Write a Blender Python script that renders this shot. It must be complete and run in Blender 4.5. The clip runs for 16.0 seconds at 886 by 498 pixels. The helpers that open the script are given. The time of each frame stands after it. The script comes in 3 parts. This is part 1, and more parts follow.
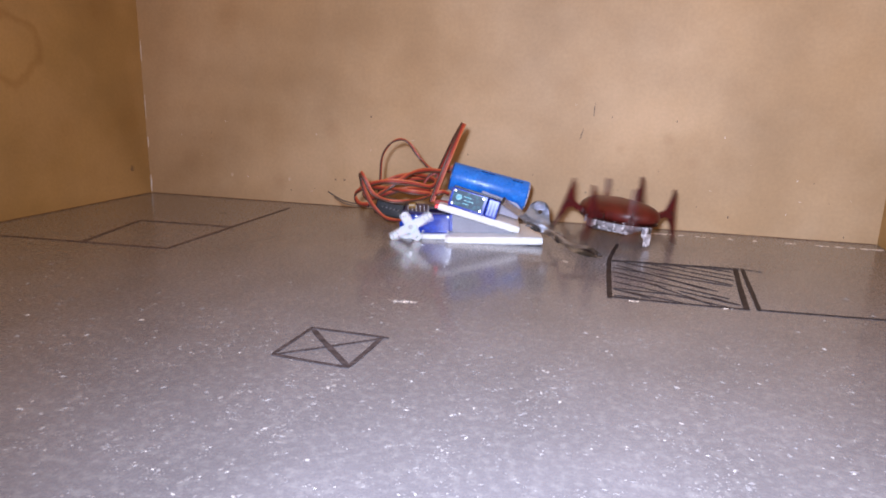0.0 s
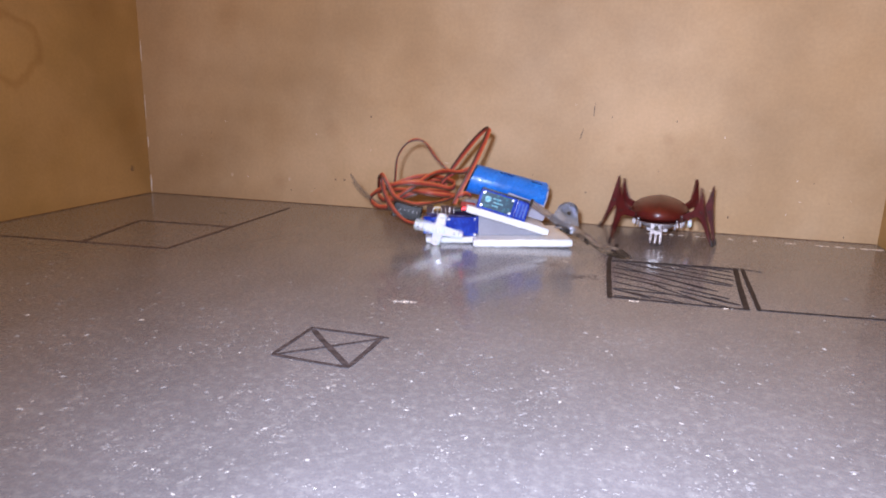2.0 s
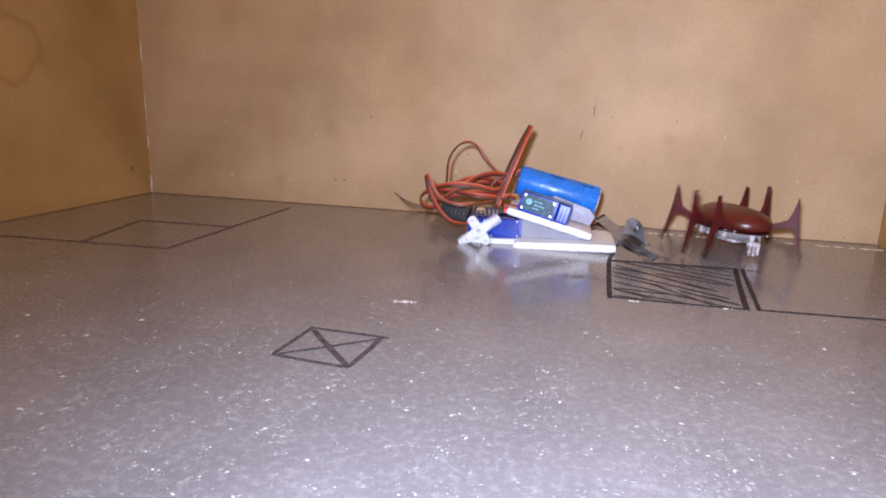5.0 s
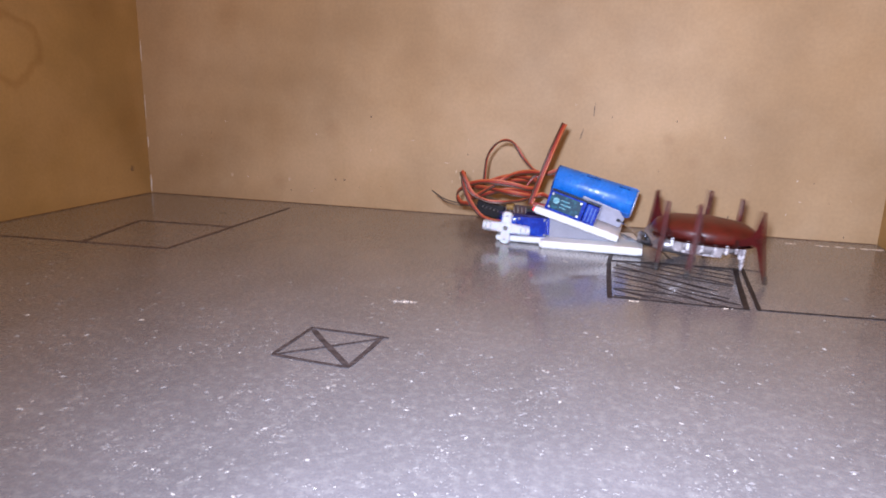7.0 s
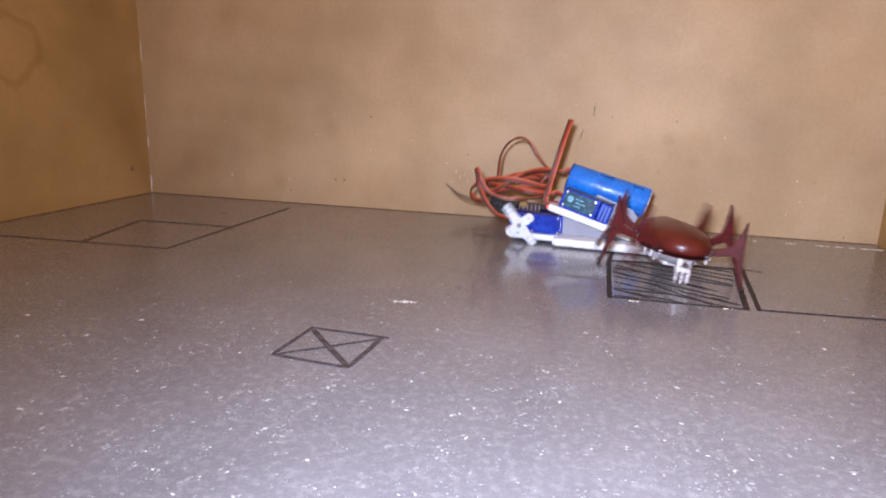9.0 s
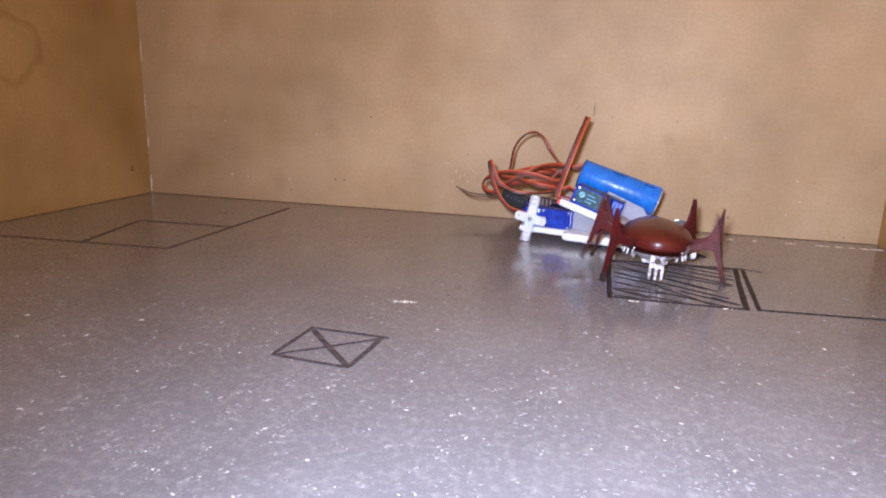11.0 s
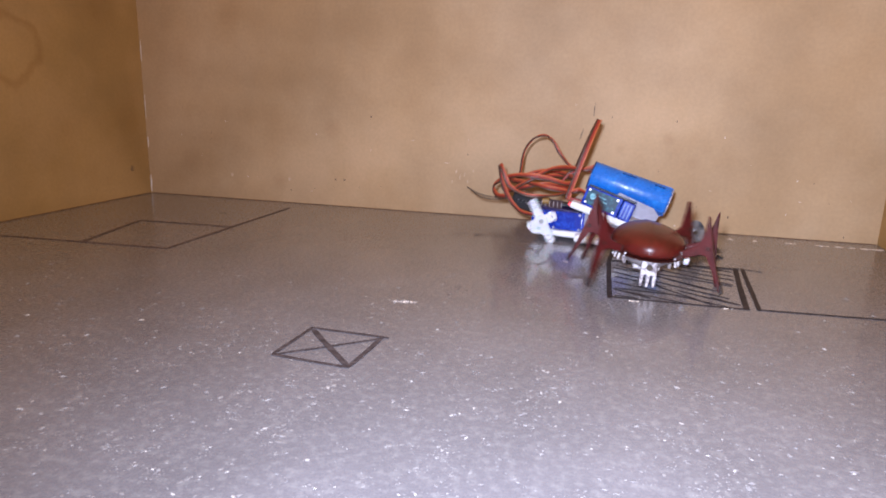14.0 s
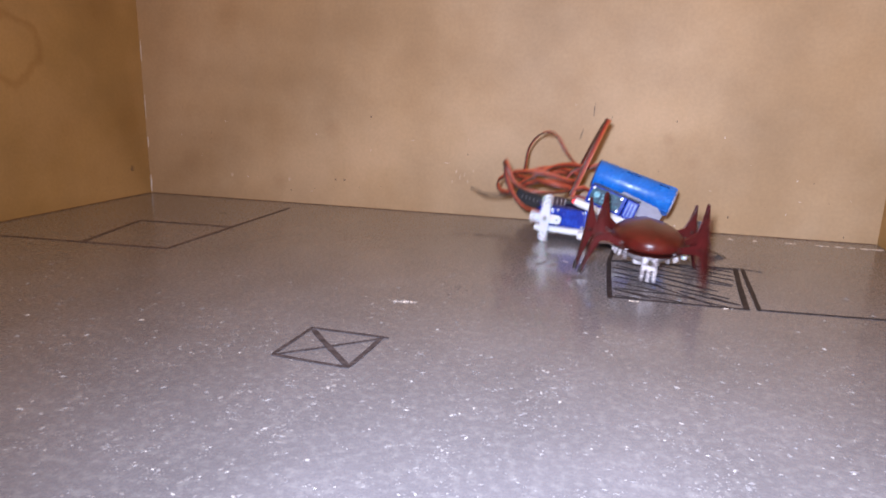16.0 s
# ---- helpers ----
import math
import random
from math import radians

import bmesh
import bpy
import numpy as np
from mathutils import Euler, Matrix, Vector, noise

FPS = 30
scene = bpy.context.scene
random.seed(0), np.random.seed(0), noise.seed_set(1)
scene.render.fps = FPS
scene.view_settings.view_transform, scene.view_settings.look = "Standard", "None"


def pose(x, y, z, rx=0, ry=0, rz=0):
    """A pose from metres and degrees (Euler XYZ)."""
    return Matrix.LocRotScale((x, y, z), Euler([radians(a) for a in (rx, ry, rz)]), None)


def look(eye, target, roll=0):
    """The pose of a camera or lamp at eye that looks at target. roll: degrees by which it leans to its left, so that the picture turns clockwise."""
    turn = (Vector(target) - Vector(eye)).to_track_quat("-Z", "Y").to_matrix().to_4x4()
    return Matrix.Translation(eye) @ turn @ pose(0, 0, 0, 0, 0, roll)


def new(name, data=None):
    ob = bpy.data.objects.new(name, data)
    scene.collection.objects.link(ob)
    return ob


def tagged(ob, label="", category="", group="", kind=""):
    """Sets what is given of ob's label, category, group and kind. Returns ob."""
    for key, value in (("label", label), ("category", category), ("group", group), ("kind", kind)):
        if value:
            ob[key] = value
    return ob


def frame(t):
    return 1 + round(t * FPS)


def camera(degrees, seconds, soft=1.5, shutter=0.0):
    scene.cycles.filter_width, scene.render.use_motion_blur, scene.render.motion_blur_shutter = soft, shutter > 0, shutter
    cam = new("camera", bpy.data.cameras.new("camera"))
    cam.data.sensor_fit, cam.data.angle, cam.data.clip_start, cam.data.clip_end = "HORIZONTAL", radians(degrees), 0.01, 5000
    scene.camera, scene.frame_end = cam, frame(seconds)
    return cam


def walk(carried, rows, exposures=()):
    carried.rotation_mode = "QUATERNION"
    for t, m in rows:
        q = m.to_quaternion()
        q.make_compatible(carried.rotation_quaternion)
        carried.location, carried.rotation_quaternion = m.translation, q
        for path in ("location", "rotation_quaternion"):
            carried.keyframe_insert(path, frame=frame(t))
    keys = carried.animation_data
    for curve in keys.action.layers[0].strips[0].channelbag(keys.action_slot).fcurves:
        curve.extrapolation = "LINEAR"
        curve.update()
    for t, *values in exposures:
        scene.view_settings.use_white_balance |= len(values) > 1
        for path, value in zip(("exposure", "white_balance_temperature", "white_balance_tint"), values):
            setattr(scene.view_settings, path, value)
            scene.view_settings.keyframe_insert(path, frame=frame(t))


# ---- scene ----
EYE = (0.3784, -0.4667, 0.087)
AHEAD = (0.3784 - 0.23480, -0.4667 + 0.94381, 0.087 - 0.23259)
cam = camera(70, 16.0, soft=1.8, shutter=0.9)
walk(cam, [(0.0, look(EYE, AHEAD, 1.603)), (16.0, look(EYE, AHEAD, 1.603))], exposures=[(0.0, 0.0), (16.0, 0.0)])

# ---------------------------------------------------------------- light
world = bpy.data.worlds.new("dim_room")
scene.world = world
world.use_nodes = True
world.node_tree.nodes["Background"].inputs["Color"].default_value = (1.0, 0.58, 0.25, 1)
world.node_tree.nodes["Background"].inputs["Strength"].default_value = 0.62

lamp_data = bpy.data.lights.new("phone_torch", "AREA")
lamp_data.shape, lamp_data.size = "DISK", 0.018
lamp_data.spread = radians(158)
lamp_data.energy, lamp_data.color = 1.46, (0.865, 0.970, 1.27)
torch = new("phone_torch", lamp_data)
torch.matrix_world = look((0.364, -0.484, 0.110), (0.488, -0.05, 0.045))

MM = 0.001


# ---------------------------------------------------------------- materials
def material(name, colour, rough=0.5, metal=0.0, spot=None, spot_scale=60.0, spot_range=(0.45, 0.6), grain=0.12, grain_scale=900.0,
             bump=0.0, bump_scale=700.0, coat=0.0, spec=0.5, transmission=0.0, emit=None, emit_strength=0.0, big=0.0, big_scale=14.0,
             rough_var=0.0, subsurface=0.0):
    """Colour with blotches (spot), a broad slow change (big), a fine grain and a fine relief."""
    m = bpy.data.materials.new(name)
    m.use_nodes = True
    nt = m.node_tree
    n, l = nt.nodes, nt.links
    b = n["Principled BSDF"]
    tc = n.new("ShaderNodeTexCoord")

    def tex(scale, detail=4.0, rough_=0.6):
        t = n.new("ShaderNodeTexNoise")
        t.inputs["Scale"].default_value, t.inputs["Detail"].default_value, t.inputs["Roughness"].default_value = scale, detail, rough_
        l.new(tc.outputs["Object"], t.inputs["Vector"])
        return t.outputs["Fac"]

    def ramp(fac, lo, hi, a, c):
        r = n.new("ShaderNodeMapRange")
        r.inputs["From Min"].default_value, r.inputs["From Max"].default_value = lo, hi
        r.inputs["To Min"].default_value, r.inputs["To Max"].default_value = a, c
        l.new(fac, r.inputs["Value"])
        return r.outputs["Result"]

    def mix(fac, a, c, kind="MIX"):
        x = n.new("ShaderNodeMix")
        x.data_type, x.blend_type = "RGBA", kind
        for sock, v in ((x.inputs[0], fac), (x.inputs[6], a), (x.inputs[7], c)):
            if isinstance(v, tuple):
                sock.default_value = (*v, 1)
            elif isinstance(v, (int, float)):
                sock.default_value = v
            else:
                l.new(v, sock)
        return x.outputs[2]

    col = colour
    if spot:
        col = mix(ramp(tex(spot_scale), spot_range[0], spot_range[1], 0, 1), col, spot)
    if big:
        g = ramp(tex(big_scale, 3.0), 0.3, 0.7, 1 - big, 1 + big)
        col = mix(1.0, col, g, "MULTIPLY")
    if grain:
        g = ramp(tex(grain_scale, 3.0), 0.3, 0.7, 1 - grain, 1 + grain)
        col = mix(1.0, col, g, "MULTIPLY")
    if isinstance(col, tuple):
        b.inputs["Base Color"].default_value = (*col, 1)
    else:
        l.new(col, b.inputs["Base Color"])
    b.inputs["Roughness"].default_value = rough
    if rough_var:
        l.new(ramp(tex(spot_scale * 2.3), 0.3, 0.7, rough - rough_var, rough + rough_var), b.inputs["Roughness"])
    b.inputs["Metallic"].default_value = metal
    b.inputs["Coat Weight"].default_value = coat
    b.inputs["Specular IOR Level"].default_value = spec
    b.inputs["Transmission Weight"].default_value = transmission
    if subsurface:
        b.inputs["Subsurface Weight"].default_value = subsurface
        b.inputs["Subsurface Scale"].default_value = 0.003
    if emit:
        b.inputs["Emission Color"].default_value = (*emit, 1)
        b.inputs["Emission Strength"].default_value = emit_strength
    if bump:
        bp = n.new("ShaderNodeBump")
        bp.inputs["Strength"].default_value, bp.inputs["Distance"].default_value = bump, 0.0004
        l.new(tex(bump_scale, 5.0), bp.inputs["Height"])
        l.new(bp.outputs["Normal"], b.inputs["Normal"])
    return m


M_WALL = material("tan_painted_board", (0.468, 0.302, 0.160), 0.6, spec=0.45, spot=(0.538, 0.366, 0.214), spot_scale=11, spot_range=(0.4, 0.65),
                  grain=0.05, grain_scale=420, big=0.17, big_scale=8, bump=0.15, bump_scale=160)
# Same tan paint as the back wall, darkened in colour for its shade
M_WALL_SIDE = material("shaded_tan_board", (0.40, 0.236, 0.080), 0.55, spot=(0.47, 0.285, 0.115), spot_scale=11, spot_range=(0.4, 0.65),
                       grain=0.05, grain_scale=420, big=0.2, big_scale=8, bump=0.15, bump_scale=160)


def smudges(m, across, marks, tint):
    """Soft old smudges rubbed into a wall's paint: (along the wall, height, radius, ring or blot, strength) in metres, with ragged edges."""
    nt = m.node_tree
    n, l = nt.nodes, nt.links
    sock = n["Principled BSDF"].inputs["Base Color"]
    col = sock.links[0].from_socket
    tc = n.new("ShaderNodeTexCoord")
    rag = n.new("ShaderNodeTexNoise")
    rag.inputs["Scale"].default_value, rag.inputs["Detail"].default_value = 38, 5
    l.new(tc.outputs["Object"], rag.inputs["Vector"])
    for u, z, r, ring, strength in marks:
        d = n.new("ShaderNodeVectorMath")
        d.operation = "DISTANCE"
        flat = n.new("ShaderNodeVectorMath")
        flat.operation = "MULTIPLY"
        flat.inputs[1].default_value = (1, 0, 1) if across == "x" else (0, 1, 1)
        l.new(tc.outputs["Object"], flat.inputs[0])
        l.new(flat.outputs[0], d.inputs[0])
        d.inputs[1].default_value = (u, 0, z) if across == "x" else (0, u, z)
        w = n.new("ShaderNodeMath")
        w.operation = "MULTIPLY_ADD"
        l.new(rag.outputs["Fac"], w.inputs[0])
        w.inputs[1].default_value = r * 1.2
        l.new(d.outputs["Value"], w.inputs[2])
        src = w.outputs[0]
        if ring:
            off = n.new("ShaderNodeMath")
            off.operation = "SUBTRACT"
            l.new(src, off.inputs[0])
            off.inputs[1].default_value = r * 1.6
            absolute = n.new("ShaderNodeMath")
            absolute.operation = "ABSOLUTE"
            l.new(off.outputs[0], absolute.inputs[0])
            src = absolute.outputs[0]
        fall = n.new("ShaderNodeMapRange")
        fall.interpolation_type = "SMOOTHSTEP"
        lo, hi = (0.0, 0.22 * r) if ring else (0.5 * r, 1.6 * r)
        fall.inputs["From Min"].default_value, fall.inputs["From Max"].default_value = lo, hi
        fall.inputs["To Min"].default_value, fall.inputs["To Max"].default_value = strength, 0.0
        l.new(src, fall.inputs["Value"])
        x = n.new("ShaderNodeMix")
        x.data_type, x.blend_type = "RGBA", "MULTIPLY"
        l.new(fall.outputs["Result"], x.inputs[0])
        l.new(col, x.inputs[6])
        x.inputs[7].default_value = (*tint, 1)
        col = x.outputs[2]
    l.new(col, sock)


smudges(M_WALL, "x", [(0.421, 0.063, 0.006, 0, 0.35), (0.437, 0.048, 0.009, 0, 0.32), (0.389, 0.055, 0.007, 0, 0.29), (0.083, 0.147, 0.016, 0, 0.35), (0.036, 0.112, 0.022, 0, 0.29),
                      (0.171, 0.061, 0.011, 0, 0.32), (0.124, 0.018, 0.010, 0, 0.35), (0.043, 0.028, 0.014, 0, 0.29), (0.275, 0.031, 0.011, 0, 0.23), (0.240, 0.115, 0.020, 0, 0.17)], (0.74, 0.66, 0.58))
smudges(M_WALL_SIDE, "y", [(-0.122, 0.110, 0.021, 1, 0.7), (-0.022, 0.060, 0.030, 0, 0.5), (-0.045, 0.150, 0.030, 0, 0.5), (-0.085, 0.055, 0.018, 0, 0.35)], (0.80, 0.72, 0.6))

M_FLOOR = material("grey_painted_board", (0.193, 0.184, 0.202), 0.27, spot=(0.272, 0.262, 0.272), spot_scale=340, spot_range=(0.48, 0.72),
                   grain=0.10, grain_scale=1100, big=0.11, big_scale=26, bump=0.24, bump_scale=420, rough_var=0.07)
M_FLOOR.node_tree.nodes["Principled BSDF"].inputs["Coat Weight"].default_value = 0.42
M_FLOOR.node_tree.nodes["Principled BSDF"].inputs["Coat Roughness"].default_value = 0.09
M_PEN = material("black_marker_ink", (0.020, 0.015, 0.017), 0.6, spot=(0.065, 0.055, 0.06), spot_scale=420, spot_range=(0.5, 0.75), grain=0.3, spec=0.25)
M_CHIP = material("pale_dust_and_glints", (0.72, 0.69, 0.70), 0.30, grain=0.0, spec=0.7)
nodes, links = M_CHIP.node_tree.nodes, M_CHIP.node_tree.links
each = nodes.new("ShaderNodeNewGeometry")
tone = nodes.new("ShaderNodeValToRGB")
tone.color_ramp.elements[0].color, tone.color_ramp.elements[1].color = (0.25, 0.235, 0.245, 1), (0.70, 0.67, 0.66, 1)
tone.color_ramp.elements[0].position = 0.2
middle = tone.color_ramp.elements.new(0.88)
middle.color = (0.345, 0.33, 0.335, 1)
links.new(each.outputs["Random Per Island"], tone.inputs["Fac"])
links.new(tone.outputs["Color"], nodes["Principled BSDF"].inputs["Base Color"])
M_DARK = material("dark_stain", (0.06, 0.04, 0.025), 0.6, grain=0.3)
M_JOINT = material("joint_dirt_and_shade", (0.17, 0.10, 0.055), 0.7, spot=(0.22, 0.14, 0.08), spot_scale=90, grain=0.3)
M_SCUFF = material("dull_scuff", (0.13, 0.115, 0.125), 0.5, grain=0.2)
M_FADED = material("faded_marker_ink", (0.060, 0.046, 0.048), 0.6, spot=(0.12, 0.10, 0.105), spot_scale=330, spot_range=(0.45, 0.7), grain=0.3, spec=0.25)
M_WORN_INK = material("worn_marker_ink", (0.026, 0.018, 0.019), 0.6, spot=(0.065, 0.052, 0.054), spot_scale=260, spot_range=(0.48, 0.7), grain=0.3, spec=0.25)
M_OLD_INK = material("old_brown_marker_ink", (0.108, 0.070, 0.058), 0.6, spot=(0.15, 0.125, 0.13), spot_scale=300, spot_range=(0.45, 0.7), grain=0.3, spec=0.25)
M_BROWNISH = material("brown_stain", (0.26, 0.16, 0.075), 0.6, grain=0.3)
M_PALE = material("bare_chipped_edge", (0.88, 0.80, 0.74), 0.35, grain=0.2)
M_SCRAPE = material("scraped_tan_paint", (0.62, 0.47, 0.32), 0.55, grain=0.25, grain_scale=700)
M_FOAM = material("white_foam_board", (0.92, 0.92, 0.94), 0.42, grain=0.05, grain_scale=1500, big=0.05, big_scale=60, bump=0.25, bump_scale=1800)
M_BLUE = material("blue_shrink_wrap", (0.012, 0.185, 0.72), 0.34, spot=(0.03, 0.26, 0.80), spot_scale=120, spot_range=(0.55, 0.72), grain=0.12, grain_scale=700, big=0.2, big_scale=60, bump=1.0, bump_scale=130, coat=0.15, rough_var=0.12)
M_INK = material("dark_print", (0.012, 0.03, 0.12), 0.4, grain=0.2)
M_SERVO = material("translucent_blue_plastic", (0.010, 0.035, 0.34), 0.16, spot=(0.02, 0.08, 0.55), spot_scale=260, grain=0.15, coat=0.6)
M_LABEL = material("dark_teal_label", (0.008, 0.045, 0.085), 0.4, spec=0.25, spot=(0.015, 0.12, 0.17), spot_scale=330, spot_range=(0.5, 0.7), grain=0.25, coat=0.1)
M_STICK = material("silver_sticker", (0.20, 0.40, 0.45), 0.5, metal=0.3, spot=(0.06, 0.25, 0.33), spot_scale=700)
M_RIB = material("pale_blue_plastic", (0.05, 0.13, 0.50), 0.25, grain=0.1, coat=0.4)
M_METAL = material("bent_aluminium", (0.66, 0.67, 0.72), 0.15, metal=0.8, spot=(0.13, 0.13, 0.15), spot_scale=60, spot_range=(0.46, 0.58), grain=0.1, bump=0.8, bump_scale=130)
M_STEEL = material("screw_steel", (0.55, 0.55, 0.57), 0.3, metal=1.0, grain=0.1)
M_HORN = material("white_nylon", (0.80, 0.80, 0.86), 0.35, grain=0.04, subsurface=0.2)
M_BLACK = material("black_plastic", (0.012, 0.011, 0.013), 0.35, grain=0.2)
M_PCB = material("dark_purple_circuit_board", (0.020, 0.012, 0.06), 0.3, spot=(0.05, 0.04, 0.13), spot_scale=500, grain=0.2)
M_GOLD = material("yellow_capacitor", (0.30, 0.17, 0.05), 0.35, grain=0.15)
M_PIN = material("tinned_pin", (0.46, 0.42, 0.44), 0.3, metal=1.0, grain=0.1)
M_RED_LED = material("red_led", (0.7, 0.03, 0.03), 0.3, grain=0.0, emit=(1.0, 0.05, 0.08), emit_strength=2.5)
M_ORANGE = material("orange_wire", (0.52, 0.120, 0.045), 0.36, grain=0.12, grain_scale=600)
M_RED = material("red_wire", (0.33, 0.035, 0.025), 0.36, grain=0.12, grain_scale=600)
M_BROWN = material("brown_wire", (0.085, 0.034, 0.02), 0.36, grain=0.15, grain_scale=600)
M_GREY_WIRE = material("thin_dark_wire", (0.10, 0.075, 0.06), 0.4, grain=0.1)
M_SHELL = material("dark_red_plastic", (0.104, 0.011, 0.008), 0.32, spec=0.45, spot=(0.072, 0.009, 0.006), spot_scale=95, spot_range=(0.42, 0.62), grain=0.08, grain_scale=800, coat=0.05, bump=0.3, bump_scale=300, subsurface=0.1)
M_RIM = material("black_red_plastic", (0.045, 0.010, 0.008), 0.3, grain=0.1)
M_LEG = material("wine_red_plastic", (0.092, 0.011, 0.011), 0.4, spot=(0.038, 0.006, 0.006), spot_scale=45, grain=0.1, spec=0.25, bump=0.4, bump_scale=260)
M_FOOT = material("black_rubber_tip", (0.015, 0.010, 0.010), 0.5, grain=0.2)
M_CLEAR = material("cloudy_clear_plastic", (0.72, 0.64, 0.66), 0.14, grain=0.15, grain_scale=500, transmission=0.5, bump=1.0, bump_scale=220)
M_GEAR = material("white_gearbox_plastic", (0.74, 0.68, 0.70), 0.25, grain=0.1, spot=(0.25, 0.21, 0.23), spot_scale=420)
M_MOTOR = material("grey_motor_can", (0.28, 0.26, 0.28), 0.35, metal=0.7, grain=0.15)
M_CARD = material("grey_card", (0.30, 0.295, 0.35), 0.5, grain=0.08, big=0.12, big_scale=50)
M_CLEAR.node_tree.nodes["Principled BSDF"].inputs["IOR"].default_value = 1.36
M_CLOUD = material("clear_tape", (0.40, 0.40, 0.50), 0.2, grain=0.1, grain_scale=300, bump=0.6, bump_scale=300, coat=0.5)


# ---------------------------------------------------------------- mesh helpers (millimetres)
def part(name, bm, mat, parent=None, label="", smooth=False):
    me = bpy.data.meshes.new(name)
    bmesh.ops.recalc_face_normals(bm, faces=bm.faces)
    for v in bm.verts:
        v.co *= MM
    for f in bm.faces:
        f.smooth = smooth
    bm.to_mesh(me)
    bm.free()
    me.materials.append(mat)
    ob = new(name, me)
    if parent is not None:
        ob.parent = parent
    if label:
        tagged(ob, label)
    return ob


def hub(name, label, category, group="", kind=""):
    return tagged(new(name), label, category, group, kind)


def box(x0, x1, y0, y1, z0, z1, bevel=0.4, seg=2, bm=None):
    own = bmesh.new()
    r = bmesh.ops.create_cube(own, size=1.0)
    for v in r["verts"]:
        v.co = Vector((x0 + (v.co.x + 0.5) * (x1 - x0), y0 + (v.co.y + 0.5) * (y1 - y0), z0 + (v.co.z + 0.5) * (z1 - z0)))
    if bevel:
        bmesh.ops.bevel(own, geom=own.edges[:], offset=bevel, segments=seg, affect="EDGES", profile=0.5)
    return own if bm is None else merge(bm, own)


def board(x0, x1, y0, y1, z0, z1, seed, rough=0.28):
    """A hand-cut foam board: long edges a little uneven, corners rounded."""
    bm = bmesh.new()
    rnd = random.Random(seed)
    k = int((x1 - x0) / 2.2)
    ring = [(0, 0.22), (0, 0.78), (0.02, 1), (0.98, 1), (1, 0.78), (1, 0.22), (0.98, 0), (0.02, 0)]
    rows_ = []
    for i in range(k + 1):
        x = x0 + (x1 - x0) * i / k
        dy, dz, dt = rnd.uniform(-rough, rough), rnd.uniform(-rough, rough) * 0.7, rnd.uniform(-rough, rough) * 0.4
        end = 0.35 if i in (0, k) else 0.0
        row = []
        for a, b in ring:
            y = y0 + (y1 - y0) * a + (dy if a < 0.5 else 0) + (end if a < 0.5 else -end)
            z = z0 + (z1 - z0) * b + (max(0.0, dz) if b < 0.5 else dt) + (end if b < 0.5 else -end)
            row.append(bm.verts.new((x, y, z)))
        rows_.append(row)
    for p, q in zip(rows_, rows_[1:]):
        for j in range(8):
            bm.faces.new((p[j], p[(j + 1) % 8], q[(j + 1) % 8], q[j]))
    bm.faces.new(rows_[0])
    bm.faces.new(rows_[-1][::-1])
    return bm


def merge(bm, other):
    me = bpy.data.meshes.new("tmp")
    other.to_mesh(me)
    other.free()
    bm.from_mesh(me)
    bpy.data.meshes.remove(me)
    return bm


def turned(bm, m):
    bmesh.ops.transform(bm, matrix=m, verts=bm.verts[:])
    return bm


def place(x, y, z, rx=0, ry=0, rz=0):
    return Matrix.LocRotScale((x, y, z), Euler([radians(a) for a in (rx, ry, rz)]), None)


def rod(radius, length, axis="z", seg=20, bevel=0.3, r2=None):
    bm = bmesh.new()
    bmesh.ops.create_cone(bm, cap_ends=True, segments=seg, radius1=radius, radius2=radius if r2 is None else r2, depth=length)
    if bevel:
        rim = [e for e in bm.edges if len(e.link_faces) == 2 and any(len(f.verts) > 4 for f in e.link_faces)]
        bmesh.ops.bevel(bm, geom=rim, offset=bevel, segments=2, affect="EDGES", profile=0.5)
    if axis == "x":
        turned(bm, Matrix.Rotation(radians(90), 4, "Y"))
    elif axis == "y":
        turned(bm, Matrix.Rotation(radians(90), 4, "X"))
    return bm


def slab(outline, thick, bevel=0.3):
    """A flat outline in x and z, thick in y, with rounded edges."""
    bm = bmesh.new()
    a = [bm.verts.new((x, -thick / 2, z)) for x, z in outline]
    b = [bm.verts.new((x, thick / 2, z)) for x, z in outline]
    bm.faces.new(a)
    bm.faces.new(b[::-1])
    k = len(outline)
    for i in range(k):
        bm.faces.new((a[i], b[i], b[(i + 1) % k], a[(i + 1) % k]))
    if bevel:
        bmesh.ops.bevel(bm, geom=bm.edges[:], offset=bevel, segments=2, affect="EDGES", profile=0.5)
    return bm


def smooth_path(points, steps=8):
    """Catmull-Rom through the points."""
    p = [Vector(q) for q in points]
    p = [2 * p[0] - p[1]] + p + [2 * p[-1] - p[-2]]
    out = []
    for i in range(1, len(p) - 2):
        for s in range(steps):
            t = s / steps
            out.append(0.5 * (2 * p[i] + (p[i + 1] - p[i - 1]) * t + (2 * p[i - 1] - 5 * p[i] + 4 * p[i + 1] - p[i + 2]) * t * t
                              + (3 * p[i] - p[i - 1] - 3 * p[i + 1] + p[i + 2]) * t ** 3))
    out.append(p[-2])
    return out


